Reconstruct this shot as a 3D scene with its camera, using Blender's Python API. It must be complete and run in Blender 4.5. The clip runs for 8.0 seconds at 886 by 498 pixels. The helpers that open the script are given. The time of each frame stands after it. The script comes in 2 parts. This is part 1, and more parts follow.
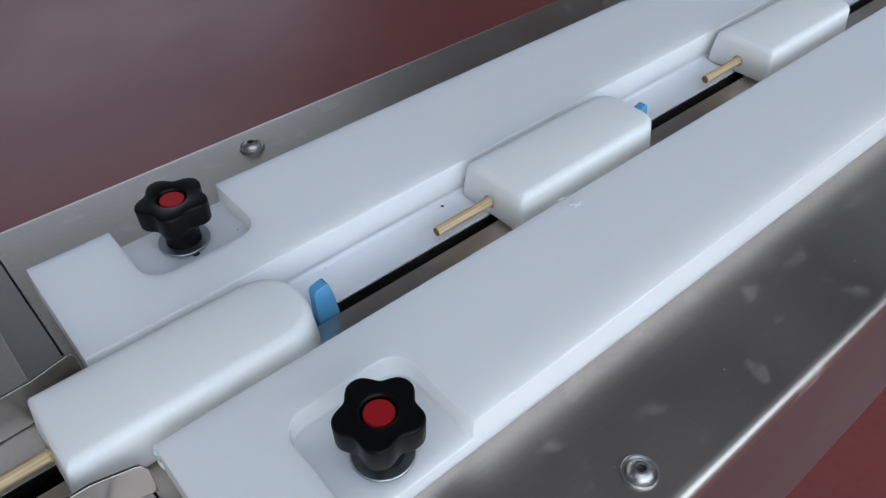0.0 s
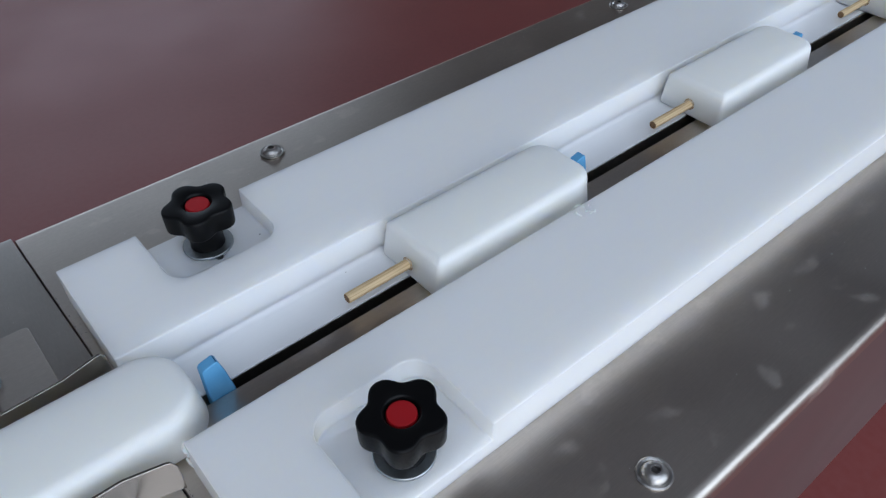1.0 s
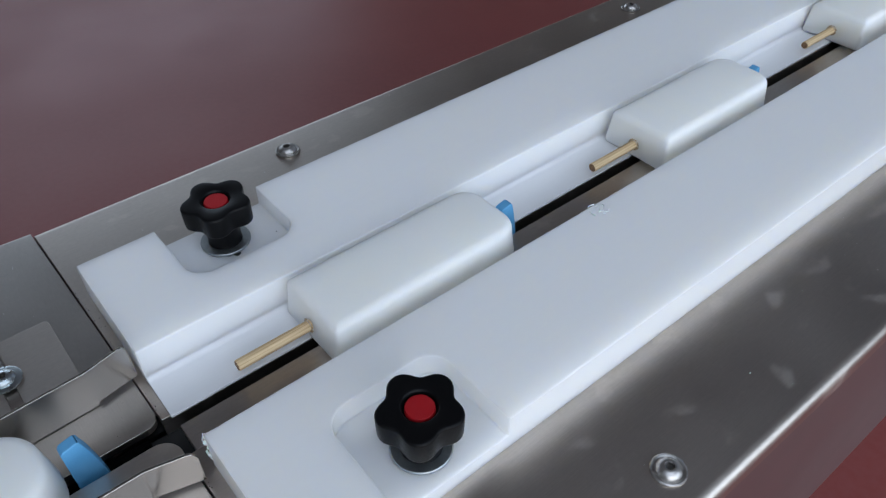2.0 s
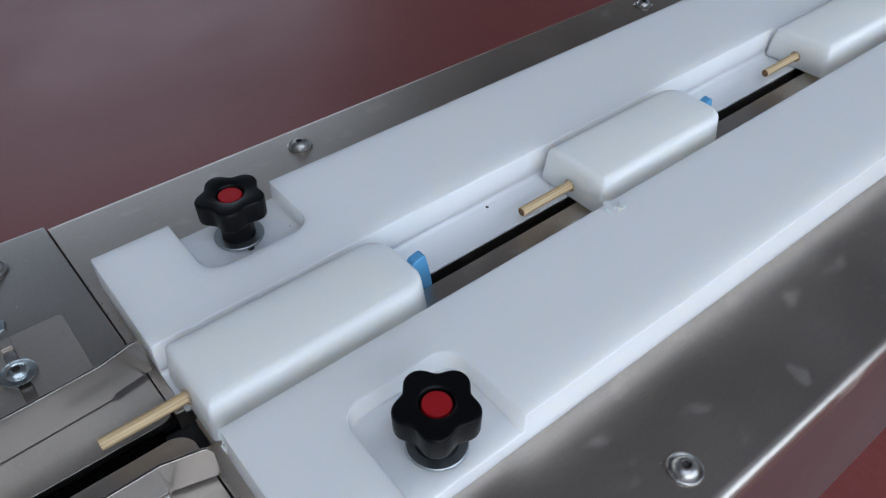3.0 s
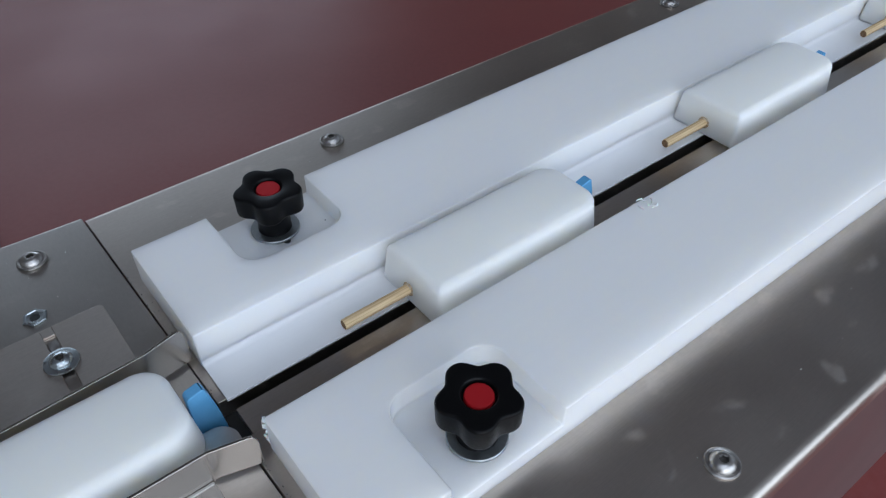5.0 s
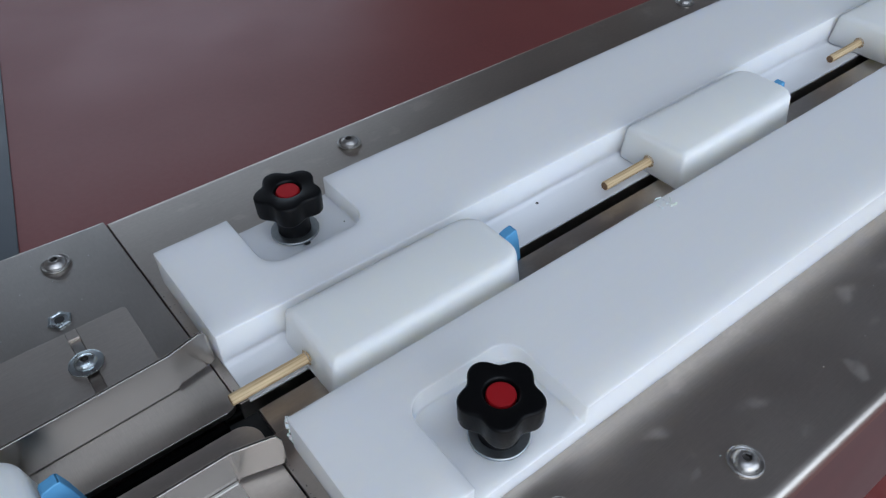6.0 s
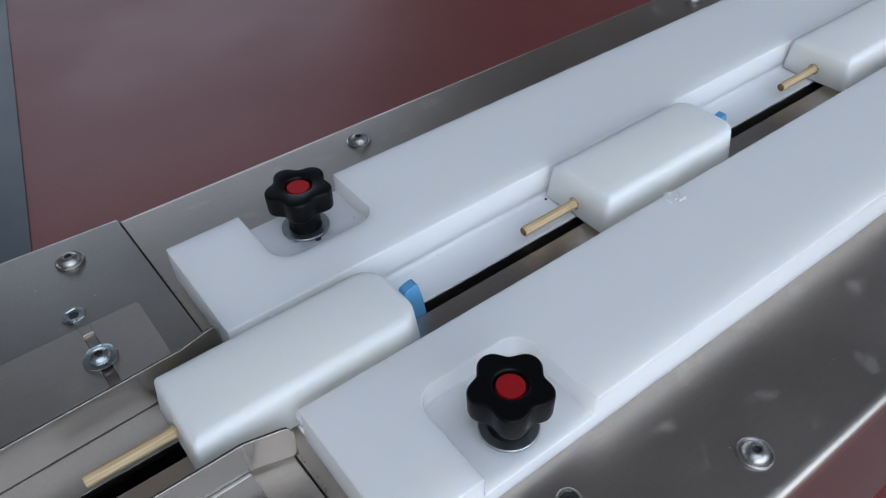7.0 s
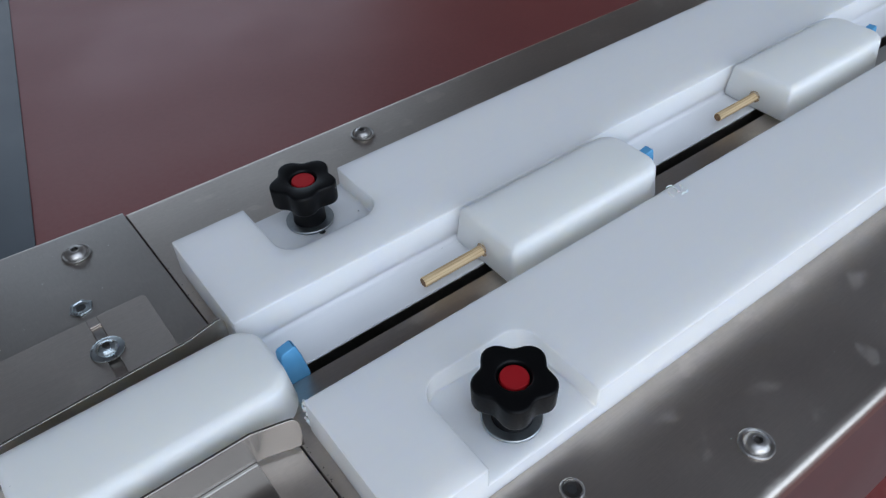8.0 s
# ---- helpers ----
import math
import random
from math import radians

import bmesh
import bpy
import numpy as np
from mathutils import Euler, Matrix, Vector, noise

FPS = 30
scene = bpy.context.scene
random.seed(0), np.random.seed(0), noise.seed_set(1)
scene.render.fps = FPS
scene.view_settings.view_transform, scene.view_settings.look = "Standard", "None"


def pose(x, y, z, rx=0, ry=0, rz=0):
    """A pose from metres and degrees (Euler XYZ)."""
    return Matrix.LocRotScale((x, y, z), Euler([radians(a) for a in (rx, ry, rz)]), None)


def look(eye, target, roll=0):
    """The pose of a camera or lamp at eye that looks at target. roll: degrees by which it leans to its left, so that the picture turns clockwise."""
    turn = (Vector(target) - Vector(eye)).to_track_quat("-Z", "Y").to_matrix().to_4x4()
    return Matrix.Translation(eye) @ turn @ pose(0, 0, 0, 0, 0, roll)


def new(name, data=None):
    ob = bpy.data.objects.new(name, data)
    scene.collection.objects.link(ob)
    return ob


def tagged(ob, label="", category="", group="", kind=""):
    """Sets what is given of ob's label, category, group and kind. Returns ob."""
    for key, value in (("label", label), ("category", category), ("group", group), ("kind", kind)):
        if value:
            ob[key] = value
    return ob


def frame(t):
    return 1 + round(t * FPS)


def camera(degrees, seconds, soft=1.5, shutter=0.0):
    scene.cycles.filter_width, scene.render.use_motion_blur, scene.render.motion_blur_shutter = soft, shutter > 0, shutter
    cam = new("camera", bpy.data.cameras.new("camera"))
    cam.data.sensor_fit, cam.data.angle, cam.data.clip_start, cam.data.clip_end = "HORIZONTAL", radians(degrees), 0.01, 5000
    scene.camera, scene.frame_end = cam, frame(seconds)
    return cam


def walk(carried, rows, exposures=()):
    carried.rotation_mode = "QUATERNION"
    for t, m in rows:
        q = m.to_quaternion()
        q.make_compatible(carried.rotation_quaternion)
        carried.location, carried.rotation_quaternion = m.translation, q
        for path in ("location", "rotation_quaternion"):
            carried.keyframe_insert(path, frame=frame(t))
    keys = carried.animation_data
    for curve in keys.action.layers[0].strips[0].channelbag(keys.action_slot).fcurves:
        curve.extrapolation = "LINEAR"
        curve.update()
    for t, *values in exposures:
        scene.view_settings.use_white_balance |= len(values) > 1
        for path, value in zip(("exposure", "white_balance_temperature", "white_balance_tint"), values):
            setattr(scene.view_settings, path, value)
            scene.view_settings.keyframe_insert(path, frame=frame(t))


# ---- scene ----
cam = camera(60.74, 8.0, soft=1.3)
PATH = [
    (0, (-0.0181, -0.3445, 0.2877), (0.7466, 0.5485, -0.7976), -0.36),
    (0.5, (-0.0235, -0.3416, 0.2918), (0.736, 0.5582, -0.7915), -0.46),
    (1, (-0.0266, -0.3447, 0.2952), (0.7299, 0.5592, -0.7868), -0.43),
    (1.5, (-0.0307, -0.3462, 0.296), (0.7245, 0.5652, -0.7805), -0.41),
    (3, (-0.0383, -0.3401, 0.2945), (0.7056, 0.5741, -0.7876), -0.09),
    (3.5, (-0.04, -0.3426, 0.2943), (0.7003, 0.5717, -0.7902), 0.03),
    (4, (-0.0424, -0.3403, 0.2946), (0.6931, 0.5783, -0.7895), 0.0),
    (4.5, (-0.0483, -0.3354, 0.2955), (0.686, 0.5831, -0.7894), 0.22),
    (6, (-0.0566, -0.3332, 0.2957), (0.6551, 0.6083, -0.7846), -1.33),
    (6.5, (-0.0579, -0.3354, 0.2946), (0.6444, 0.6171, -0.7822), -2.01),
    (7, (-0.0595, -0.3371, 0.2943), (0.6387, 0.6203, -0.7808), -2.2),
    (7.5, (-0.0605, -0.3381, 0.2956), (0.6332, 0.6196, -0.7821), -2.33),
    (8, (-0.0615, -0.3384, 0.2961), (0.6269, 0.6143, -0.7894), -2.4),
]
walk(cam, [(t, look(eye, target, roll)) for t, eye, target, roll in PATH])


# ---- light ----
world = bpy.data.worlds.new("world")
scene.world = world
world.use_nodes = True
sky = world.node_tree.nodes.new("ShaderNodeTexSky")
sky.sky_type, sky.sun_disc = "NISHITA", False
sky.sun_elevation, sky.sun_rotation = radians(35), radians(200)
world.node_tree.links.new(sky.outputs[0], world.node_tree.nodes["Background"].inputs[0])
world.node_tree.nodes["Background"].inputs[1].default_value = 0.1


def daylight_panel(name, m, w, h, watts, colour):
    lamp = bpy.data.lights.new(name, "AREA")
    lamp.shape, lamp.size, lamp.size_y, lamp.energy, lamp.color = "RECTANGLE", w, h, watts, colour
    ob = new(name, lamp)
    ob.matrix_world = m
    return ob


DAY = (0.76, 0.89, 1.06)
# The south, overhead and east lamps are unseen additions that balance the brightness.
daylight_panel("added_south_daylight", look((-0.5, -4.9, 2.05), (-0.5, 0, 2.05)), 11.0, 4.3, 345, DAY)
daylight_panel("added_overhead_daylight", look((-1.2, -2.2, 4.52), (-1.2, -2.2, 0)), 6.0, 2.4, 90, DAY)
daylight_panel("daylight_far", look((2.0, 8.9, 2.6), (2.0, 0, 2.6)), 7.0, 2.0, 112, DAY)
daylight_panel("added_east_daylight", look((8.9, 1.5, 2.6), (0, 1.5, 2.6)), 7.0, 2.0, 14, DAY)
scene.view_settings.exposure = -0.18


# ---- materials ----
def material(name, colour, rough=0.5, metal=0.0, **more):
    m = bpy.data.materials.new(name)
    m.use_nodes = True
    b = m.node_tree.nodes["Principled BSDF"]
    b.inputs["Base Color"].default_value = (*colour, 1)
    b.inputs["Roughness"].default_value = rough
    b.inputs["Metallic"].default_value = metal
    for key, value in more.items():
        b.inputs[key.replace("_", " ")].default_value = value
    return m


def grain(m, scale, stretch=(1, 1, 1), tint=None, amount=0.5, rough=None, bump=0.0, bump_distance=0.0002, detail=6.0, space="Object", lo=0.35, hi=0.65):
    """Noise of one scale, laid into colour, roughness and relief."""
    nt = m.node_tree
    b = nt.nodes["Principled BSDF"]
    co = nt.nodes.new("ShaderNodeTexCoord")
    mp = nt.nodes.new("ShaderNodeMapping")
    mp.inputs["Scale"].default_value = stretch
    nz = nt.nodes.new("ShaderNodeTexNoise")
    nz.inputs["Scale"].default_value = scale
    nz.inputs["Detail"].default_value = detail
    nt.links.new(co.outputs[space], mp.inputs[0])
    nt.links.new(mp.outputs[0], nz.inputs["Vector"])
    ramp = nt.nodes.new("ShaderNodeMapRange")
    ramp.inputs["From Min"].default_value, ramp.inputs["From Max"].default_value = lo, hi
    nt.links.new(nz.outputs["Fac"], ramp.inputs["Value"])
    if tint is not None:
        mix = nt.nodes.new("ShaderNodeMix")
        mix.data_type = "RGBA"
        if b.inputs["Base Color"].is_linked:
            nt.links.new(b.inputs["Base Color"].links[0].from_socket, mix.inputs["A"])
        else:
            mix.inputs["A"].default_value = b.inputs["Base Color"].default_value
        mix.inputs["B"].default_value = (*tint, 1)
        scaled = nt.nodes.new("ShaderNodeMath")
        scaled.operation = "MULTIPLY"
        scaled.inputs[1].default_value = amount
        nt.links.new(ramp.outputs[0], scaled.inputs[0])
        nt.links.new(scaled.outputs[0], mix.inputs["Factor"])
        nt.links.new(mix.outputs["Result"], b.inputs["Base Color"])
    if rough is not None:
        add = nt.nodes.new("ShaderNodeMath")
        add.operation = "MULTIPLY_ADD"
        nt.links.new(ramp.outputs[0], add.inputs[0])
        add.inputs[1].default_value = rough
        if b.inputs["Roughness"].is_linked:
            nt.links.new(b.inputs["Roughness"].links[0].from_socket, add.inputs[2])
        else:
            add.inputs[2].default_value = b.inputs["Roughness"].default_value
        nt.links.new(add.outputs[0], b.inputs["Roughness"])
    if bump:
        bp = nt.nodes.new("ShaderNodeBump")
        bp.inputs["Strength"].default_value, bp.inputs["Distance"].default_value = bump, bump_distance
        nt.links.new(nz.outputs["Fac"], bp.inputs["Height"])
        if b.inputs["Normal"].is_linked:
            nt.links.new(b.inputs["Normal"].links[0].from_socket, bp.inputs["Normal"])
        nt.links.new(bp.outputs[0], b.inputs["Normal"])
    return m


def steel(name, colour, rough, along, stain=0.5, bump=0.04):
    """Brushed sheet: fine brushing, cloudy wear, and dried smears."""
    m = material(name, colour, rough, 1.0)
    c = colour
    grain(m, 130, along, [v * 0.80 for v in c], 0.45, 0.05, bump, 0.00002)
    grain(m, 14, tint=[min(v * 1.2, 0.8) for v in c], amount=0.2, rough=0.05, detail=5)
    grain(m, 38, (1, 1.5, 1), [min(v * 1.2 + 0.03, 0.8) for v in c], stain * 0.5, 0.10 * stain, detail=6, lo=0.60, hi=0.67)
    if bump:
        grain(m, 420, tint=[v * 0.8 for v in c], amount=0.15, rough=0.03, detail=2)
    return m


STEEL = steel("brushed_steel", (0.60, 0.54, 0.485), 0.30, (0.6, 18, 18), 0.95)
STEEL_CROSS = steel("cross_brushed_steel", (0.52, 0.485, 0.45), 0.27, (30, 1, 30), 0.4)
STEEL_PANEL = material("smooth_steel_panel", (0.46, 0.45, 0.445), 0.34, 1.0)
grain(STEEL_PANEL, 5, tint=(0.37, 0.36, 0.355), amount=0.6, rough=0.06, detail=3)
# Screw steel made darker to paint the shade inside shallow sockets and the bore.
SHADED_SOCKET = material("shaded_socket_steel", (0.20, 0.19, 0.18), 0.35, 1.0)
STEEL_SATIN = material("satin_steel_sheet", (0.45, 0.42, 0.39), 0.24, 1.0)
grain(STEEL_SATIN, 16, tint=(0.50, 0.47, 0.44), amount=0.4, rough=0.05, detail=1, lo=0.3, hi=0.7)
STEEL_MATT = steel("matt_brushed_steel", (0.66, 0.60, 0.545), 0.38, (1, 30, 30), 0.4)
SCREW = material("stainless_screw", (0.54, 0.52, 0.50), 0.28, 1.0)
grain(SCREW, 400, rough=0.2, bump=0.2)
ZINC = material("zinc_plated_steel", (0.60, 0.66, 0.68), 0.24, 1.0)
grain(ZINC, 300, tint=(0.5, 0.56, 0.6), amount=0.5, rough=0.15)
DARK = material("dark_recess", (0.02, 0.02, 0.02), 0.6)
# Near-black so the trough absorbs light; the slot's deep shade sits in this colour.
SLOT_SHADE = material("slot_shade_black", (0.002, 0.002, 0.0025), 0.7, Specular_IOR_Level=0.1)
grain(SLOT_SHADE, 300, rough=0.2)
PE = material("white_polyethylene", (0.92, 0.92, 0.91), 0.27, Subsurface_Weight=1.0, Subsurface_Scale=0.02, Subsurface_Radius=(1.0, 0.95, 0.85))
grain(PE, 6, tint=(0.915, 0.912, 0.90), amount=0.4, detail=2)
grain(PE, 9, (0.12, 30, 1), (0.895, 0.895, 0.89), 0.35, detail=2, lo=0.2, hi=0.8)
# The ledge's white is greyed below the bar's; the difference is painted shade.
SHADED_LEDGE = material("shaded_white_plastic", (0.80, 0.81, 0.83), 0.35)
grain(SHADED_LEDGE, 60, (0.5, 30, 30), (0.77, 0.78, 0.80), 0.4, 0.05)
POP = material("white_moulded_plastic", (0.95, 0.918, 0.86), 0.65, Specular_IOR_Level=0.06, Subsurface_Weight=1.0, Subsurface_Scale=0.022, Subsurface_Radius=(1.0, 0.95, 0.85))
grain(POP, 60, tint=(0.93, 0.91, 0.87), amount=0.5, rough=0.08, bump=0.1, bump_distance=0.0002, detail=3)
BURR = material("torn_polyethylene", (0.86, 0.86, 0.85), 0.3, Subsurface_Weight=0.3, Subsurface_Scale=0.002)
# Zinc darkened and roughened: the shade under the knobs is put into its colour.
SHADED_ZINC = material("shaded_zinc_washer", (0.42, 0.45, 0.46), 0.36, 1.0)
grain(SHADED_ZINC, 300, tint=(0.30, 0.33, 0.35), amount=0.6, rough=0.15)
KNOB = material("black_moulded_plastic", (0.004, 0.004, 0.0045), 0.30, Specular_IOR_Level=0.13)
grain(KNOB, 900, rough=0.12, bump=0.12, bump_distance=0.0001)
RED = material("red_plastic_cap", (0.36, 0.007, 0.011), 0.5, Specular_IOR_Level=0.25)
grain(RED, 200, tint=(0.36, 0.01, 0.015), amount=0.6, rough=0.1)
BLUE = material("blue_plastic", (0.09, 0.34, 0.62), 0.45)
grain(BLUE, 120, tint=(0.13, 0.40, 0.68), amount=0.6, rough=0.12, bump=0.15, bump_distance=0.0003)
WOOD = material("pale_wood", (0.80, 0.61, 0.36), 0.6)
grain(WOOD, 90, (8, 8, 0.15), (0.42, 0.24, 0.10), 0.85, 0.1, 0.4, 0.0003, lo=0.42, hi=0.7)
WOOD_END = material("browned_wood_end", (0.30, 0.17, 0.08), 0.7)
grain(WOOD_END, 600, tint=(0.14, 0.07, 0.03), amount=0.8, bump=0.4, bump_distance=0.0003)
EPOXY = material("red_epoxy_floor", (0.25, 0.058, 0.052), 0.36)
grain(EPOXY, 1.6, (1, 1, 1), (0.20, 0.048, 0.046), 0.7, 0.10, detail=4, space="Object")
grain(EPOXY, 60, tint=(0.28, 0.085, 0.08), amount=0.35, rough=0.06, bump=0.08, bump_distance=0.0008)
GREY_FLOOR = material("grey_epoxy_floor", (0.055, 0.072, 0.09), 0.35)
grain(GREY_FLOOR, 3, tint=(0.042, 0.056, 0.07), amount=0.6, rough=0.1)
PLASTER = material("unseen_wall_paint", (0.62, 0.61, 0.58), 0.9)
grain(PLASTER, 2, tint=(0.55, 0.54, 0.52), amount=0.6)
ROOF = material("unseen_ceiling_grey", (0.20, 0.20, 0.20), 0.8)
grain(ROOF, 1.5, tint=(0.15, 0.15, 0.155), amount=0.6)
STAIN = material("brown_stain", (0.42, 0.27, 0.13), 0.7)
grain(STAIN, 500, tint=(0.75, 0.68, 0.58), amount=0.8)
FRAME = material("painted_frame", (0.35, 0.36, 0.38), 0.5)


# ---- building blocks ----
def part(name, bm, mat, parent=None, label="", m=None, bevel=0.0, segments=2, smooth=False, angle=35):
    me = bpy.data.meshes.new(name)
    bmesh.ops.recalc_face_normals(bm, faces=bm.faces)
    bm.to_mesh(me)
    bm.free()
    me.materials.append(mat)
    ob = new(name, me)
    if parent:
        ob.parent = parent
    if m:
        ob.matrix_basis = m
    if label:
        ob["label"] = label
    if bevel:
        mod = ob.modifiers.new("bevel", "BEVEL")
        mod.width, mod.segments, mod.limit_method, mod.angle_limit = bevel, segments, "ANGLE", radians(angle)
        mod.harden_normals = True
    if smooth or bevel:
        for p in me.polygons:
            p.use_smooth = True
        me.set_sharp_from_angle(angle=radians(angle))
    return ob


def box(x0, x1, y0, y1, z0, z1, bm=None):
    bm = bm or bmesh.new()
    bmesh.ops.create_cube(bm, size=1, matrix=Matrix.LocRotScale(((x0 + x1) / 2, (y0 + y1) / 2, (z0 + z1) / 2), None, (x1 - x0, y1 - y0, z1 - z0)))
    return bm


def prism(outline, z0, z1, bm=None):
    """A flat outline raised from z0 to z1."""
    bm = bm or bmesh.new()
    low = [bm.verts.new((x, y, z0)) for x, y in outline]
    high = [bm.verts.new((x, y, z1)) for x, y in outline]
    bm.faces.new(low[::-1])
    bm.faces.new(high)
    n = len(outline)
    for i in range(n):
        bm.faces.new((low[i], low[(i + 1) % n], high[(i + 1) % n], high[i]))
    return bm


def lathe(profile, steps=32, bm=None):
    """A profile of (radius, z) turned about z; closed where the radius is 0."""
    bm = bm or bmesh.new()
    rings = []
    for r, z in profile:
        if r < 1e-6:
            rings.append([bm.verts.new((0, 0, z))])
        else:
            rings.append([bm.verts.new((r * math.cos(2 * math.pi * i / steps), r * math.sin(2 * math.pi * i / steps), z)) for i in range(steps)])
    for a, b in zip(rings, rings[1:]):
        for i in range(steps):
            j = (i + 1) % steps
            if len(a) == 1 and len(b) > 1:
                bm.faces.new((a[0], b[i], b[j]))
            elif len(b) == 1 and len(a) > 1:
                bm.faces.new((a[i], a[j], b[0]))
            elif len(a) > 1:
                bm.faces.new((a[i], a[j], b[j], b[i]))
    return bm


def arc(cx, cy, r, a0, a1, n=8):
    return [(cx + r * math.cos(radians(a0 + (a1 - a0) * i / n)), cy + r * math.sin(radians(a0 + (a1 - a0) * i / n))) for i in range(n + 1)]


def strip(path, thickness, z0, z1, bm=None):
    """An upright sheet that follows a path of (x, y)."""
    bm = bm or bmesh.new()
    left, right = [], []
    for i, p in enumerate(path):
        a, b = Vector(path[max(i - 1, 0)]), Vector(path[min(i + 1, len(path) - 1)])
        d = (b - a).normalized()
        nrm = Vector((-d.y, d.x)) * thickness / 2
        left.append((p[0] + nrm.x, p[1] + nrm.y))
        right.append((p[0] - nrm.x, p[1] - nrm.y))
    return prism(left + right[::-1], z0, z1, bm)


# ---- the hall: floor, plus unseen walls and ceiling that shape the light ----
FLOOR_Z = -0.90


def hall():
    tagged(part("floor", box(-9, 9, -5.2, 9.2, FLOOR_Z - 0.1, FLOOR_Z), EPOXY), "glossy dark red epoxy floor", "floor", kind="structure")
    outline = [(-0.147, 0.9), (0.0721, 1.92), (0.2708, 2.85), (0.777, 5.2), (-9, 5.2), (-9, 0.9)]
    tagged(part("floor_strip", prism(outline, FLOOR_Z + 0.001, FLOOR_Z + 0.005), GREY_FLOOR), "blue-grey coated floor area beside the red floor", "floor", kind="structure")
    # Out-of-view ceiling, added with an opening cut to fit the overhead lamp.
    bm = box(-9, 9, -0.95, 9.2, 4.5, 4.7)
    box(-9, 9, -5.2, -3.45, 4.5, 4.7, bm)
    box(-9, -4.25, -3.45, -0.95, 4.5, 4.7, bm)
    box(1.85, 9, -3.45, -0.95, 4.5, 4.7, bm)
    tagged(part("ceiling", bm, ROOF), "unseen dark grey ceiling added around the overhead lamp", "ceiling", kind="structure")

    def wall(name, axis, at, lo, hi, holes):
        bm = bmesh.new()
        edges = [lo] + [v for h in holes for v in h[:2]] + [hi]
        t = 0.2 if at > 0 else -0.2

        def slab(a, b, z0, z1):
            if axis == "y":
                box(a, b, min(at, at + t), max(at, at + t), z0, z1, bm)
            else:
                box(min(at, at + t), max(at, at + t), a, b, z0, z1, bm)
        for i in range(0, len(edges), 2):
            slab(edges[i], edges[i + 1], FLOOR_Z, 4.5)
        for a, b, z0, z1 in holes:
            slab(a, b, FLOOR_Z, z0) if z0 > FLOOR_Z else None
            slab(a, b, z1, 4.5)
        tagged(part(name, bm, PLASTER), "unseen pale wall added to enclose the light", "wall", kind="structure")
    # Out-of-view walls; the openings are cut to fit the daylight lamps.
    wall("wall_south", "y", -5.0, -9, 9, [(-6.1, 5.1, -0.15, 4.3)])
    wall("wall_north", "y", 9.0, -9, 9, [(-1.6, 5.6, 1.5, 3.7)])
    wall("wall_east", "x", 9.0, -5, 9, [(-2.1, 5.1, 1.5, 3.7)])
    wall("wall_west", "x", -9.0, -5, 9, [])


hall()

# ---- the machine ----
DECK_END = 1.45
FAR_EDGE, NEAR_EDGE = 0.0745, -0.2885
SKEW = -0.0063  # the frame runs a little askew to the far guide bar


def empty(name, label, category, m=None):
    ob = new(name)
    ob.empty_display_size = 0.02
    if m:
        ob.matrix_basis = m
    return tagged(ob, label, category)


def slot_far(x):
    return -0.1034 - 0.002 * x


def slot_near(x):
    return -0.1092 - 0.0055 * x


def seam_x(y):
    return -0.0069 + (0.074 - y) * 0.0168


def folded_deck(y_in, y_out, depth, r=0.0058):
    """A sheet from the slot to a rounded fold, and a skirt hanging from it; profile in (y, z), run along x."""
    s = 1 if y_out > y_in else -1
    prof = [(y_in, -0.012), (y_in, 0.0)]
    prof += [(y_out - s * r + s * r * math.sin(radians(a)), -r + r * math.cos(radians(a))) for a in range(0, 91, 10)]
    prof += [(y_out, -depth), (y_out - s * 0.002, -depth), (y_out - s * 0.002, -0.006), (y_in + s * 0.002, -0.006), (y_in + s * 0.002, -0.012)]
    return prof


def extrude_x(prof, x0, x1, bm=None):
    """A (y, z) profile between two ends; an end may be a function of y."""
    bm = bm or bmesh.new()
    f0 = x0 if callable(x0) else (lambda y: x0)
    f1 = x1 if callable(x1) else (lambda y: x1)
    a = [bm.verts.new((f0(y), y, z)) for y, z in prof]
    b = [bm.verts.new((f1(y), y, z)) for y, z in prof]
    n = len(prof)
    for i in range(n):
        bm.faces.new((a[i], a[(i + 1) % n], b[(i + 1) % n], b[i]))
    bm.faces.new(a)
    bm.faces.new(b[::-1])
    return bm


def skewed(bm):
    for v in bm.verts:
        v.co.y += SKEW * v.co.x
    return bm


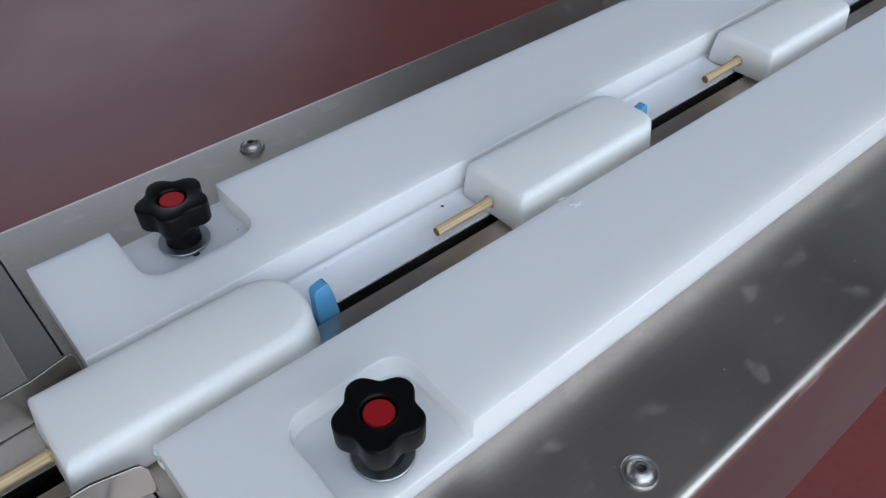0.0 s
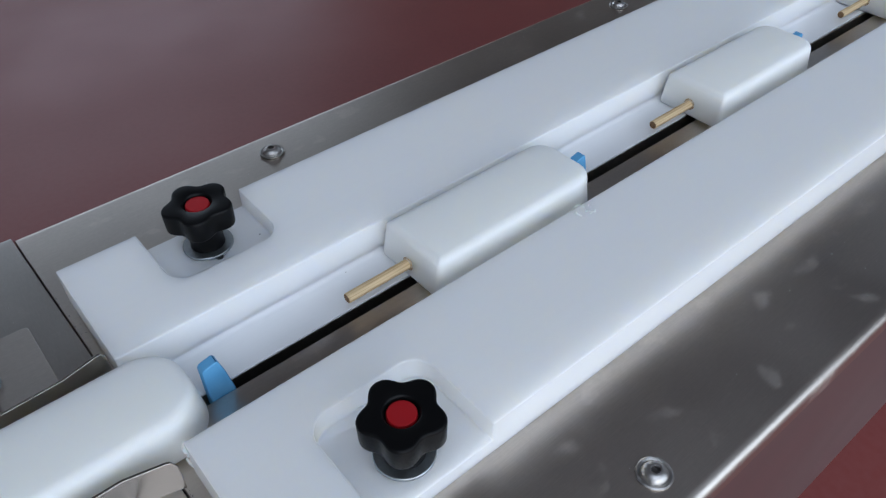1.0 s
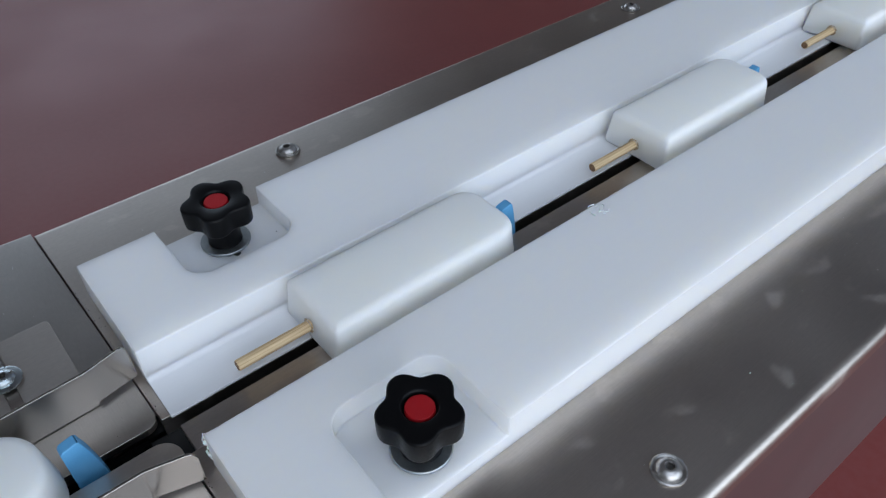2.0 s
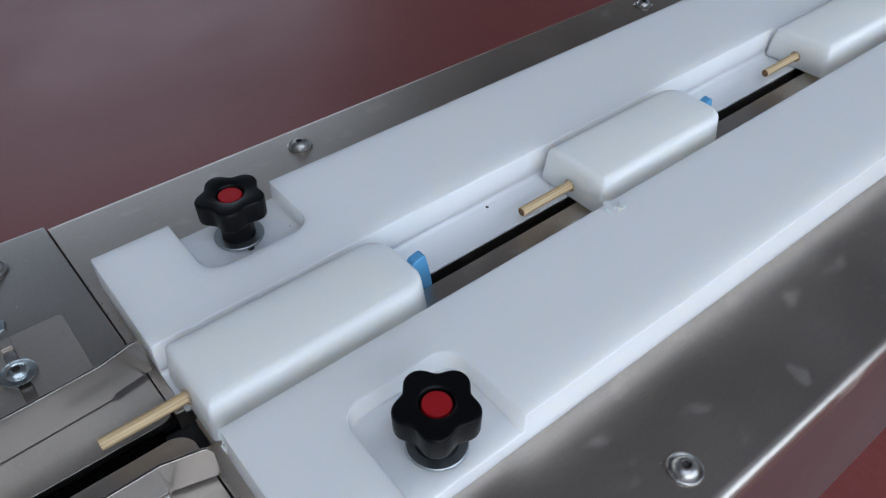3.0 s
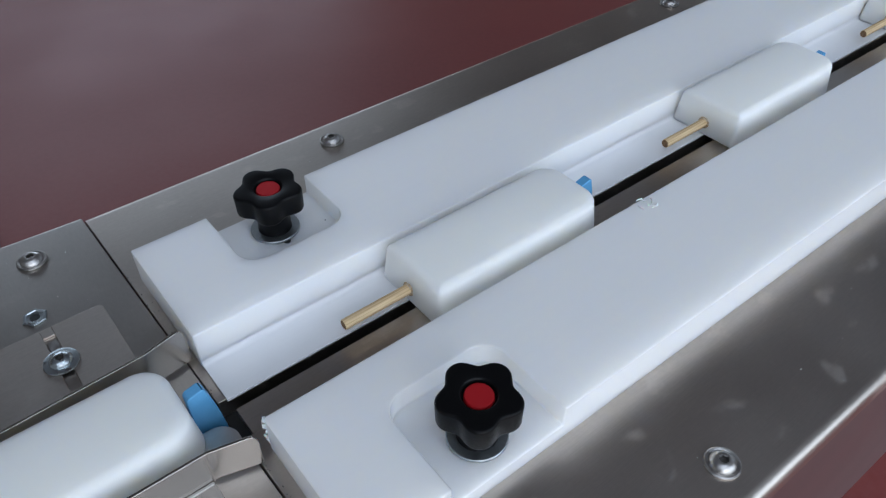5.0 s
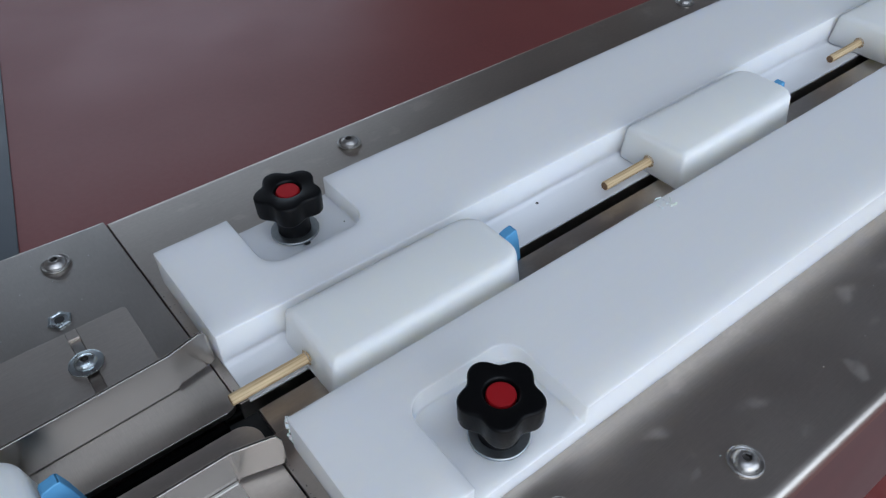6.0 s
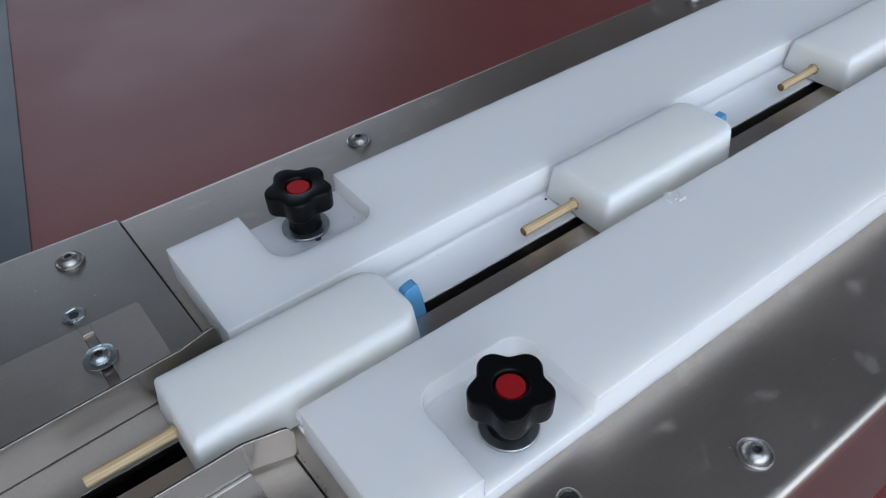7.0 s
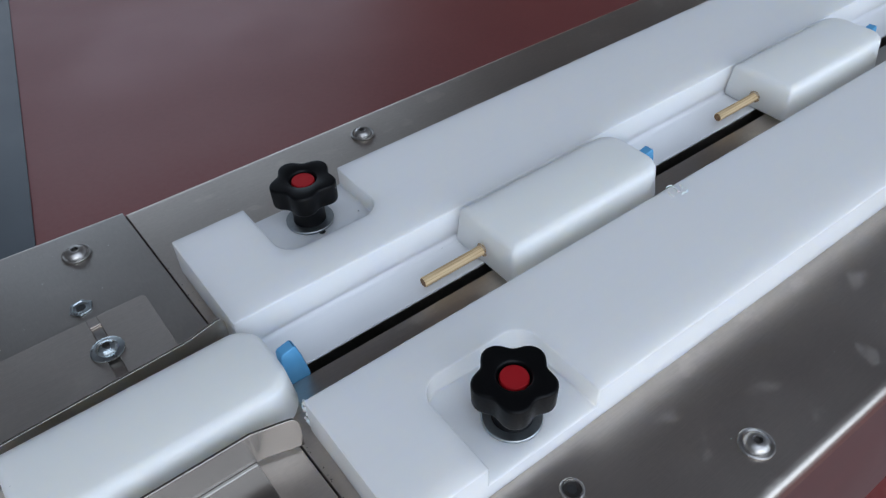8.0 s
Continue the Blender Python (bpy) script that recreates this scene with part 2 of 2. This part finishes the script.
def machine():
    frame_ob = empty("conveyor_frame", "brushed stainless steel conveyor frame with folded edges", "conveyor")
    part("far_deck", skewed(extrude_x(folded_deck(-0.1010, FAR_EDGE, 0.11), seam_x, DECK_END)), STEEL, frame_ob, bevel=0.0004, angle=50)
    part("near_deck", skewed(extrude_x(folded_deck(-0.1260, NEAR_EDGE, 0.014), seam_x, DECK_END)), STEEL, frame_ob, bevel=0.0004, angle=50)
    part("side_panel", skewed(box(-0.002, DECK_END, NEAR_EDGE + 0.0002, NEAR_EDGE + 0.0022, -0.240, -0.0142)), STEEL_PANEL, frame_ob, "smooth steel side panel reflecting the red floor")
    wear_strip = [(0.0015, slot_near(0.0015)), (1.36, slot_near(1.36)), (1.36, -0.1260 + SKEW * 1.36), (0.0015, -0.1260)]
    part("slide_strip", prism(wear_strip, -0.004, 0.0), STEEL, frame_ob, "narrow steel slide strip")
    # Trough and walls are unseen; their black supplies the shade inside the slot.
    part("trough", box(-0.74, DECK_END, -0.150, -0.080, -0.07, -0.05), SLOT_SHADE, frame_ob, "unseen trough coloured near black for the slot's shade")
    part("trough_wall", box(-0.74, DECK_END, -0.1000, -0.0970, -0.052, -0.0125), SLOT_SHADE, frame_ob)
    part("trough_wall", box(-0.74, DECK_END, -0.1370, -0.1340, -0.052, -0.0125), SLOT_SHADE, frame_ob)
    part("beam", box(-0.74, DECK_END, -0.255, 0.035, -0.20, -0.072), FRAME, frame_ob, "grey support beam")
    for x in (-0.6, 0.45, 1.38):
        for y in (-0.235, 0.015):
            part("leg", box(x - 0.02, x + 0.02, y - 0.02, y + 0.02, FLOOR_Z, -0.199), FRAME, frame_ob, bevel=0.003)
    # Near-black strip added below the seam; it stands for the gap's shade.
    part("seam_shade_strip", box(-0.012, 0.006, -0.285, 0.06, -0.02, -0.0125), DARK, frame_ob)

    end_ob = empty("transfer_plate", "brushed steel transfer plate screwed to the conveyor's end", "machine plate")
    r = 0.0035

    def gap_x(y):
        return seam_x(y) - 0.0009
    def lane_end(y):
        d = max(0.0, -0.0953 - y)
        return gap_x(y) - (0.0065 - math.sqrt(max(0.0065 ** 2 - d * d, 0.0)))
    lip_y = (-0.1018, -0.1016, -0.1010, -0.1000, -0.0985, -0.0953)
    far = [(lip_y[0], -0.004)] + [(y, 0.0) for y in lip_y]
    far += [(FAR_EDGE + 0.002 - r + r * math.sin(radians(a)), -r + r * math.cos(radians(a))) for a in range(0, 91, 10)]
    far += [(FAR_EDGE + 0.002, -0.11), (FAR_EDGE, -0.11), (FAR_EDGE, -0.004)] + [(y, -0.004) for y in lip_y[:0:-1]]
    bm = extrude_x(far, -0.74, lane_end)
    for v in bm.verts:
        if v.co.y > 0.05:
            v.co.y += max(0, -0.008 - v.co.x) * 0.06
    part("far_plate", bm, STEEL_CROSS, end_ob, bevel=0.0004, angle=50)
    near = [(-0.74, -0.1120), (-0.0135, -0.1118)] + arc(-0.0135, -0.1218, 0.0100, 90, 0, 10)[1:] + [(gap_x(-0.14), -0.140), (gap_x(-0.29), NEAR_EDGE), (-0.74, NEAR_EDGE)]
    part("near_plate", prism(near, -0.004, 0.0), STEEL_MATT, end_ob, bevel=0.0004)
    part("skirt", box(-0.74, -0.003, NEAR_EDGE, NEAR_EDGE + 0.002, -0.240, -0.0045), STEEL_PANEL, end_ob)


machine()


def flange_screw(x, y, turn=0, z=0.0):
    s = empty("flange_screw", "stainless button-head flange screw in the steel deck", "screw", pose(x, y, z, 0, 0, turn))
    s["group"] = "screws in the deck"
    part("flange", lathe([(0, 0.0002), (0.0080, 0.0002), (0.0083, 0.0005), (0.0082, 0.0010), (0.0076, 0.0013), (0.0070, 0.0012), (0.0064, 0.0008), (0, 0.0008)], 44), SCREW, s, smooth=True, angle=25)
    part("head", lathe([(0.0062, 0.0007), (0.0061, 0.0013), (0.0057, 0.0022), (0.0048, 0.0032), (0.0036, 0.0039), (0.0026, 0.0042), (0.0022, 0.0041), (0.0020, 0.0026)], 44), SCREW, s, smooth=True)
    part("socket", lathe([(0.0024, 0.0040), (0.0020, 0.0038), (0.0019, 0.0024), (0, 0.0022)], 6), SHADED_SOCKET, s, "hexagon socket with shade put in its darker steel")
    return s


flange_screw(0.1545, 0.0500, 20)
flange_screw(0.1560, -0.2685, 50)
flange_screw(-0.0425, 0.0540, 10)
flange_screw(0.5040, 0.0445, 35)


def rivet_nut(x, y, label, sides, r, metal, inside):
    n = empty("rivet_nut", label, "nut", pose(x, y, 0, 0, 0, 12))
    k = r / 0.0064
    part("rim", lathe([(0.0044 * k, 0.0003), (r, 0.0003), (r, 0.0008), (r - 0.0006, 0.0011), (0.0050 * k, 0.0011), (0.0044 * k, 0.0003)], sides), metal, n)
    part("bore", lathe([(0.0047 * k, 0.0011), (0.0044 * k, 0.0006), (0.0034 * k, 0.0005), (0.0024 * k, 0.0004)], 24), inside, n, smooth=True)
    part("hole", lathe([(0.0025 * k, 0.00055), (0, 0.0005)], 20), DARK, n, "dark threaded hole")
    return n


rivet_nut(-0.0546, 0.0085, "zinc-plated hexagonal rivet nut set in the steel plate", 6, 0.0066, ZINC, ZINC)
rivet_nut(0.0766, -0.2338, "round threaded insert set in the near steel deck", 28, 0.0056, SCREW, SHADED_SOCKET)

# ---- white guide bars ----
BAR_H, POCKET_Z, BAR_L = 0.0229, 0.0105, 1.42


def guide_bar(name, label, width, pocket, depth, m):
    """Runs along +x from 0; its outer side at y = 0 with the knob's pocket, its inner side at y = -width."""
    length, r = BAR_L, 0.012
    x0, x1 = pocket
    bm = bmesh.new()
    v = bm.verts.new
    line = [(x0, 0)] + arc(x0 + r, -depth + r, r, 180, 270, 8) + arc(x1 - r, -depth + r, r, 270, 360, 8) + [(x1, 0)]
    top = [v((x, y, BAR_H)) for x, y in line]
    low = [v((x, y, POCKET_Z)) for x, y in line]
    a, b, c, d = v((0, 0, 0)), v((length, 0, 0)), v((length, -width, 0)), v((0, -width, 0))
    at, bt, ct, dt = v((0, 0, BAR_H)), v((length, 0, BAR_H)), v((length, -width, BAR_H)), v((0, -width, BAR_H))
    bm.faces.new([at] + top + [bt, ct, dt])
    bm.faces.new(low)
    for i in range(len(top) - 1):
        bm.faces.new((top[i], low[i], low[i + 1], top[i + 1]))
    bm.faces.new([a, b, bt, top[-1], low[-1], low[0], top[0], at])
    bm.faces.new((a, at, dt, d))
    bm.faces.new((d, dt, ct, c))
    bm.faces.new((c, ct, bt, b))
    bm.faces.new((a, d, c, b))
    bar = empty(name, label, "guide bar", m)
    part("body", bm, PE, bar, bevel=0.0009, segments=3)
    return bar


far_bar = guide_bar("guide_bar", "milled white plastic guide bar with a knob pocket", 0.0770, (0.0434, 0.1059), 0.0489, pose(0, 0, 0.0004))
fillet = 0.0028
prof = [(-0.0766, 0.0002), (-0.0766, 0.0016 + fillet)] + [(-0.0770 - fillet + y, 0.0016 + fillet + z) for y, z in arc(0, 0, fillet, 0, -90, 10)] + [(slot_far(0) + 0.0003, 0.0016), (slot_far(0), 0.0013), (slot_far(0), 0.0002)]
bm = extrude_x(prof, 0.0003, BAR_L)
for v in bm.verts:
    if v.co.y < -0.09:
        v.co.y += slot_far(v.co.x) - slot_far(0)
part("ledge", bm, SHADED_LEDGE, far_bar, "thin white plastic sliding ledge with shade in its colour", smooth=True, angle=40)
# the near bar is the mirror of the far one: turned half round, it starts at its own far end
near_m = pose(BAR_L * math.cos(radians(0.423)) + 0.0035, -0.2146 - BAR_L * math.sin(radians(0.423)), 0.0004, 0, 0, 180 - 0.423)
near_bar = guide_bar("guide_bar", "milled white plastic guide bar beside the steel deck", 0.0767, (BAR_L - 0.1055, BAR_L - 0.0430), 0.0515, near_m)

part("speck", lathe([(0.0, 0.0), (0.0005, 0.0), (0.0004, 0.0002), (0.0, 0.0002)], 8), DARK, far_bar, "tiny dark speck", pose(0.1250, -0.0790, 0.0015))
part("nick", lathe([(0.0, 0.0), (0.0021, 0.0), (0.0018, 0.00025), (0.0, 0.00025)], 12), DARK, far_bar, "dark nick beside the knob washer", pose(0.0745, -0.0325, POCKET_Z + 0.0002))
part("speck", lathe([(0.0, 0.0), (0.0004, 0.0), (0.0003, 0.0002), (0.0, 0.0002)], 8), DARK, far_bar, "tiny dark speck", pose(0.1010, -0.0300, POCKET_Z + 0.0001))
part("drill_hole", lathe([(0.0011, 0.0), (0.0009, 0.00025), (0.0, 0.00025)], 14), DARK, far_bar, "small dark drill hole", pose(0.2074, -0.0808, 0.0015))

bm = bmesh.new()
rng = random.Random(4)
for i in range(60):
    t = rng.random()
    m = pose(rng.uniform(-0.0008, 0.0014), rng.uniform(-0.0014, 0.0006), -0.017 * t, rng.uniform(0, 180), rng.uniform(0, 180), rng.uniform(0, 180))
    bmesh.ops.create_cube(bm, size=1, matrix=m @ Matrix.Diagonal((rng.uniform(0.0006, 0.0024), rng.uniform(0.0003, 0.0011), 0.0002, 1)))
part("burr", bm, BURR, near_bar, "ragged white plastic burr", pose(BAR_L - 0.0005, -0.0762, BAR_H))


def shaving(x, y):
    bm = bmesh.new()
    rng = random.Random(7)
    for i in range(11):
        a0, r = rng.uniform(0, 360), rng.uniform(0.0015, 0.0055)
        path = arc(rng.uniform(-.003, .003), rng.uniform(-.003, .003), r, a0, a0 + rng.uniform(25, 70), 5)
        strip(path, 0.0003, 0.0, rng.uniform(0.0004, 0.0012), bm)
    s = part("plastic_shaving", bm, BURR, None, "", pose(x, y, BAR_H + 0.0004))
    tagged(s, "curled white plastic shaving on the guide bar", "shaving")


shaving(0.2460, -0.1437)


# ---- star knobs ----
def star_outline(R, steps=100):
    pts = []
    for i in range(steps):
        a = 2 * math.pi * i / steps
        c = math.cos(5 * a)
        w = 0.5 + 0.5 * c
        pts.append((R * (0.795 + 0.205 * (0.5 * w + 0.5 * (1 - (1 - w) ** 1.6))), a))
    return pts


def star_knob(x, y, turn, label):
    k = empty("star_knob", label, "knob", pose(x, y, POCKET_Z + 0.0004, 0, 0, turn))
    k["group"] = "knobs on the guide bars"
    R, z0, z1 = 0.0191, 0.0172, 0.0302
    layers = [(0.0040, z0 - 0.0004), (0.0012, z0), (0.0005, z0 + 0.0004), (0.0003, z0 + 0.0012), (0.0, z1 - 0.0016), (0.0001, z1 - 0.0010), (0.0004, z1 - 0.0004), (0.0009, z1 - 0.0001), (0.0015, z1)]
    bm = bmesh.new()
    out = star_outline(R)
    rings = []
    for inset, z in layers:
        rings.append([bm.verts.new(((r - inset) * math.cos(a), (r - inset) * math.sin(a), z)) for r, a in out])
    n = len(out)
    rim = [(0.0085, z1), (0.0081, z1 - 0.0002), (0.0076, z1 - 0.0010), (0.0073, z1 - 0.0030)]
    for rr, z in rim:
        rings.append([bm.verts.new((rr * math.cos(a), rr * math.sin(a), z)) for r, a in out])
    for a, b in zip(rings, rings[1:]):
        for i in range(n):
            bm.faces.new((a[i], a[(i + 1) % n], b[(i + 1) % n], b[i]))
    bm.faces.new(rings[0][::-1])
    bm.faces.new(rings[-1])
    part("grip", bm, KNOB, k, smooth=True, angle=50)
    part("hub", lathe([(0.0135, z0 - 0.0002), (0.0105, z0 - 0.002), (0.0095, z0 - 0.005), (0.0092, 0.0035), (0.0095, 0.0022), (0.0095, 0.0018), (0, 0.0018)], 40), KNOB, k, smooth=True)
    part("cap", lathe([(0.0066, z1 - 0.0029), (0.0065, z1 - 0.0014), (0.0061, z1 - 0.0009), (0.0, z1 - 0.0007)], 40), RED, k, "round red cap", smooth=True)
    part("washer", lathe([(0.0060, 0.0), (0.0135, 0.0), (0.0139, 0.0004), (0.0139, 0.0013), (0.0135, 0.0017), (0.0060, 0.0017)], 48), SHADED_ZINC, k, "flat zinc-plated washer", smooth=True)
    return k


star_knob(0.0748, -0.0187, 24, "black five-lobed plastic knob with red cap in the far bar's pocket")
star_knob(0.0759, -0.1955, 15, "black five-lobed plastic knob with red cap in the near bar's pocket")


# ---- bent sheet guides on the transfer plate ----
FLANGE_Z = 0.0019
BEND_X, TIP_X = -0.0225, -0.0020


def bent_rail(y, slope, out, height):
    """An upright sheet along x whose last stretch is creased outwards and cut free of the flange, with a rounded top corner."""
    bm = bmesh.new()
    xs = [-0.15, BEND_X - 0.0006, BEND_X + 0.0006] + [BEND_X + (TIP_X - BEND_X) * i / 10 for i in range(1, 11)]
    cols = []
    for x in xs:
        u = max(0.0, (x - BEND_X) / (TIP_X - BEND_X))
        yy = y + slope * (min(x, BEND_X) - BEND_X) + out * u
        top, low = height + 0.0012 * u, 0.0004 if x < BEND_X else 0.0026
        drop = x - TIP_X + 0.0042
        if drop > 0:
            top -= 0.0042 - math.sqrt(max(0.0042 ** 2 - drop ** 2, 0.0))
        cols.append([bm.verts.new((x, yy + dy, z)) for dy, z in ((-0.00075, low), (0.00075, low), (0.00075, top), (-0.00075, top))])
    for a, b in zip(cols, cols[1:]):
        for i in range(4):
            bm.faces.new((a[i], a[(i + 1) % 4], b[(i + 1) % 4], b[i]))
    bm.faces.new(cols[0])
    bm.faces.new(cols[-1][::-1])
    return bm


def far_guide():
    g = empty("side_guide", "bent brushed steel side guide with a slotted foot flange", "guide rail")
    part("rail", bent_rail(-0.0737, 0.045, 0.0035, 0.0242), STEEL_SATIN, g, bevel=0.0003)
    # flange lying on the plate, with its slot
    x0, x1, ya, yb, za, zb = -0.15, -0.0236, -0.0725, -0.0045, 0.0004, FLANGE_Z
    sx, w, s0, s1 = -0.0530, 0.0029, -0.0620, -0.0112
    bm = prism([(x0, -0.0790), (sx - w, -0.0744), (sx - w, yb), (x0, yb)], za, zb)
    corner = [(sx + w, ya), (x1, ya)] + arc(x1 - 0.003, yb - 0.003, 0.003, 0, 90, 5) + [(sx + w, yb)]
    prism(corner, za, zb, bm)
    box(sx - w, sx + w, ya, s0, za, zb, bm)
    box(sx - w, sx + w, s1, yb, za, zb, bm)
    part("flange", bm, STEEL_MATT, g, bevel=0.0003, angle=60)
    part("slot_bed", box(sx - w + 0.0002, sx + w - 0.0002, s0 + 0.0002, s1 - 0.0002, 0.0002, 0.0006), STEEL, g, "dull steel slot bed")
    part("nut_plate", box(sx - w + 0.0004, sx + w - 0.0004, s1 - 0.0110, s1 - 0.0030, 0.0007, 0.0013), SCREW, g, "bright clamping nut in the slot", bevel=0.0003)
    w_ = empty("washer_screw", "zinc-plated screw with wide washer clamping the side guide", "screw", pose(-0.0533, -0.0320, FLANGE_Z, 0, 0, 25))
    part("washer", lathe([(0.003, 0.0002), (0.0084, 0.0002), (0.0087, 0.0005), (0.0085, 0.0011), (0.0078, 0.0013), (0.003, 0.0013)], 48), ZINC, w_, smooth=True)
    part("head", lathe([(0.0056, 0.0013), (0.0057, 0.0018), (0.0051, 0.0030), (0.0041, 0.0038), (0.0029, 0.0043), (0.0024, 0.0044), (0.0021, 0.0042), (0.0020, 0.0025)], 40), ZINC, w_, smooth=True)
    part("socket", lathe([(0.0023, 0.0042), (0.0020, 0.0040), (0.0019, 0.0025), (0, 0.0023)], 6), SHADED_SOCKET, w_, "hexagon socket with shade put in its darker steel")


far_guide()


def near_guide():
    g = empty("side_guide", "bent brushed steel side guide with a foot flange", "guide rail")
    y = -0.1378
    part("rail", bent_rail(y, 0.0, -0.0058, 0.0222), STEEL_SATIN, g, bevel=0.0003)
    part("flange", box(-0.15, BEND_X - 0.0008, y - 0.05, y - 0.0008, 0.0004, FLANGE_Z), STEEL_SATIN, g, bevel=0.0004)
    part("weld", strip([(-0.15, y - 0.0016), (BEND_X - 0.0012, y - 0.0016)], 0.0016, FLANGE_Z - 0.0006, FLANGE_Z + 0.0006), SCREW, g, "bright ground bend line", bevel=0.0004)


near_guide()

bm = bmesh.new()
rng = random.Random(12)
for x0, x1, y0, y1, count in ((0.05, 0.5, -0.285, -0.226, 22), (0.02, 0.5, 0.008, 0.066, 16), (-0.12, -0.015, -0.02, 0.068, 12)):
    for i in range(count):
        r = rng.uniform(0.00012, 0.00034)
        bmesh.ops.create_icosphere(bm, subdivisions=1, radius=r, matrix=pose(rng.uniform(x0, x1), rng.uniform(y0, y1), 0.00018))
tagged(part("dust", bm, BURR), "fine white plastic dust on the steel deck", "dust", kind="stuff")

bm = bmesh.new()
rng = random.Random(21)
for i in range(45):
    y = rng.choice((rng.uniform(-0.104, 0.01), rng.uniform(-0.22, -0.142)))
    r = rng.uniform(0.00010, 0.00042)
    x = seam_x(y) + abs(rng.gauss(0, 0.0012)) + 0.0004
    bmesh.ops.create_icosphere(bm, subdivisions=1, radius=r, matrix=pose(x, y, 0.0001) @ Matrix.Diagonal((1, rng.uniform(0.8, 2.2), 0.4, 1)))
tagged(part("grime", bm, DARK), "dark grime gathered along the plate seam", "grime", kind="stuff")

# ---- what travels ----
PITCH, SPEED, TIP = 0.2505, 0.0735, 0.1814
LUG_PITCH, LUG = 0.2490, 0.3455
POP_L, POP_W, POP_H, STICK = 0.1243, 0.0510, 0.0246, 0.0405
LANE_Y, POP_Z = -0.1058, 0.0022
# each product lies a little differently against its pusher: (forward, sideways)
SHIFT = {-1: (-0.0012, 0.0), 0: (0.0010, 0.0010), 2: (0.0, 0.0025), 3: (-0.0050, 0.0030)}


def rounded_slab(L, W, H, r_front, r_back, edge):
    """A bar lying along +x from 0, round at its back end, with soft edges."""
    def outline(inset):
        f, b = max(r_front - inset, 0.001), max(r_back - inset, 0.001)
        x0, x1, y0, y1 = inset, L - inset, -W / 2 + inset, W / 2 - inset
        return arc(x1 - b, y1 - b, b, 0, 90, 10) + arc(x0 + f, y1 - f, f, 90, 180, 8) + arc(x0 + f, y0 + f, f, 180, 270, 8) + arc(x1 - b, y0 + b, b, 270, 360, 10)
    bm = bmesh.new()
    rings = []
    low = edge * 0.5
    for i in range(5):
        a = radians(90 * i / 4)
        rings.append((low * (1 - math.sin(a)), low * (1 - math.cos(a))))
    draft = 0.0022
    for i in range(8):
        a = radians(90 * i / 7)
        rings.append((draft + edge * (1 - math.cos(a)), H - edge + edge * math.sin(a)))
    loops = [[bm.verts.new((x, y, z)) for x, y in outline(inset)] for inset, z in rings]
    n = len(loops[0])
    for a, b in zip(loops, loops[1:]):
        for i in range(n):
            bm.faces.new((a[i], a[(i + 1) % n], b[(i + 1) % n], b[i]))
    bm.faces.new(loops[0][::-1])
    bm.faces.new(loops[-1])
    return bm


def dummy_pop(back, longer):
    p = empty("ice_pop_dummy", "white plastic dummy ice pop with wooden stick riding in the channel", "dummy product")
    p["group"] = "dummy pops on the conveyor"
    part("body", rounded_slab(POP_L + longer, POP_W, POP_H, 0.0042, back, 0.0048), POP, p, "", pose(STICK, 0, POP_Z), smooth=True, angle=60)
    turn = pose(0, 0.0005, 0.0115, 0, 90, 0)
    stick = part("stick", lathe([(0.0026, 0.0004), (0.0029, 0.0008), (0.0029, STICK + 0.0055)], 14), WOOD, p, "pale round wooden stick", turn, smooth=True)
    part("stick_end", lathe([(0.0, 0.0003), (0.0024, 0.0003), (0.00262, 0.0005)], 14), WOOD_END, stick, "browned cut end")
    part("stick_hole", lathe([(0.0, 0.0), (0.0042, 0.0), (0.0038, 0.0004), (0.0, 0.0004)], 16), STAIN, p, "brown stained hole round the stick", pose(STICK + 0.0002, 0.0005, 0.0115, 0, -90, 0))
    return p


def pusher():
    """A tall blue lug; its front stands against the product."""
    p = empty("pusher_lug", "blue plastic pusher lug standing out of the chain slot", "pusher")
    p["group"] = "pusher lugs on the chain"
    prof = [(0.0018, -0.045), (0.0018, 0.0205), (0.0028, 0.0222), (0.0090, 0.0236), (0.0104, 0.0230), (0.0125, 0.0145), (0.0145, 0.002), (0.0155, -0.008), (0.0160, -0.045)]
    bm = bmesh.new()
    a = [bm.verts.new((x, -0.0024, z)) for x, z in prof]
    b = [bm.verts.new((x, 0.0036, z)) for x, z in prof]
    n = len(prof)
    bm.faces.new(a)
    bm.faces.new(b[::-1])
    for i in range(n):
        bm.faces.new((a[i], b[i], b[(i + 1) % n], a[(i + 1) % n]))
    part("lug", bm, BLUE, p, bevel=0.0008, segments=2)
    return p


pops, lugs = [], []
for k in range(-1, 5):
    pops.append((k, dummy_pop(0.0225 if k == -1 else 0.0160, 0.0030 if k < 1 else 0.0)))
    lugs.append((k, pusher()))
part("speck", lathe([(0.0, 0.0), (0.0004, 0.0), (0.0003, 0.0002), (0.0, 0.0003)], 8), DARK, pops[2][1], "tiny dark speck", pose(0.0465, 0.003, POP_Z + POP_H - 0.0004))


def motions():
    for k, ob in pops:
        dx, dy = SHIFT.get(k, (0.0, 0.0))
        x = TIP + k * PITCH + dx
        walk(ob, [(t, pose(x - SPEED * t, LANE_Y + dy, 0)) for t in (0, 2, 4, 6, 8)])
    for k, ob in lugs:
        x = LUG + k * LUG_PITCH + (0.0025 if k < 1 else 0.0)
        walk(ob, [(t, pose(x - SPEED * t, (slot_far(x - SPEED * t) + slot_near(x - SPEED * t)) / 2, 0)) for t in (0, 2, 4, 6, 8)])


motions()
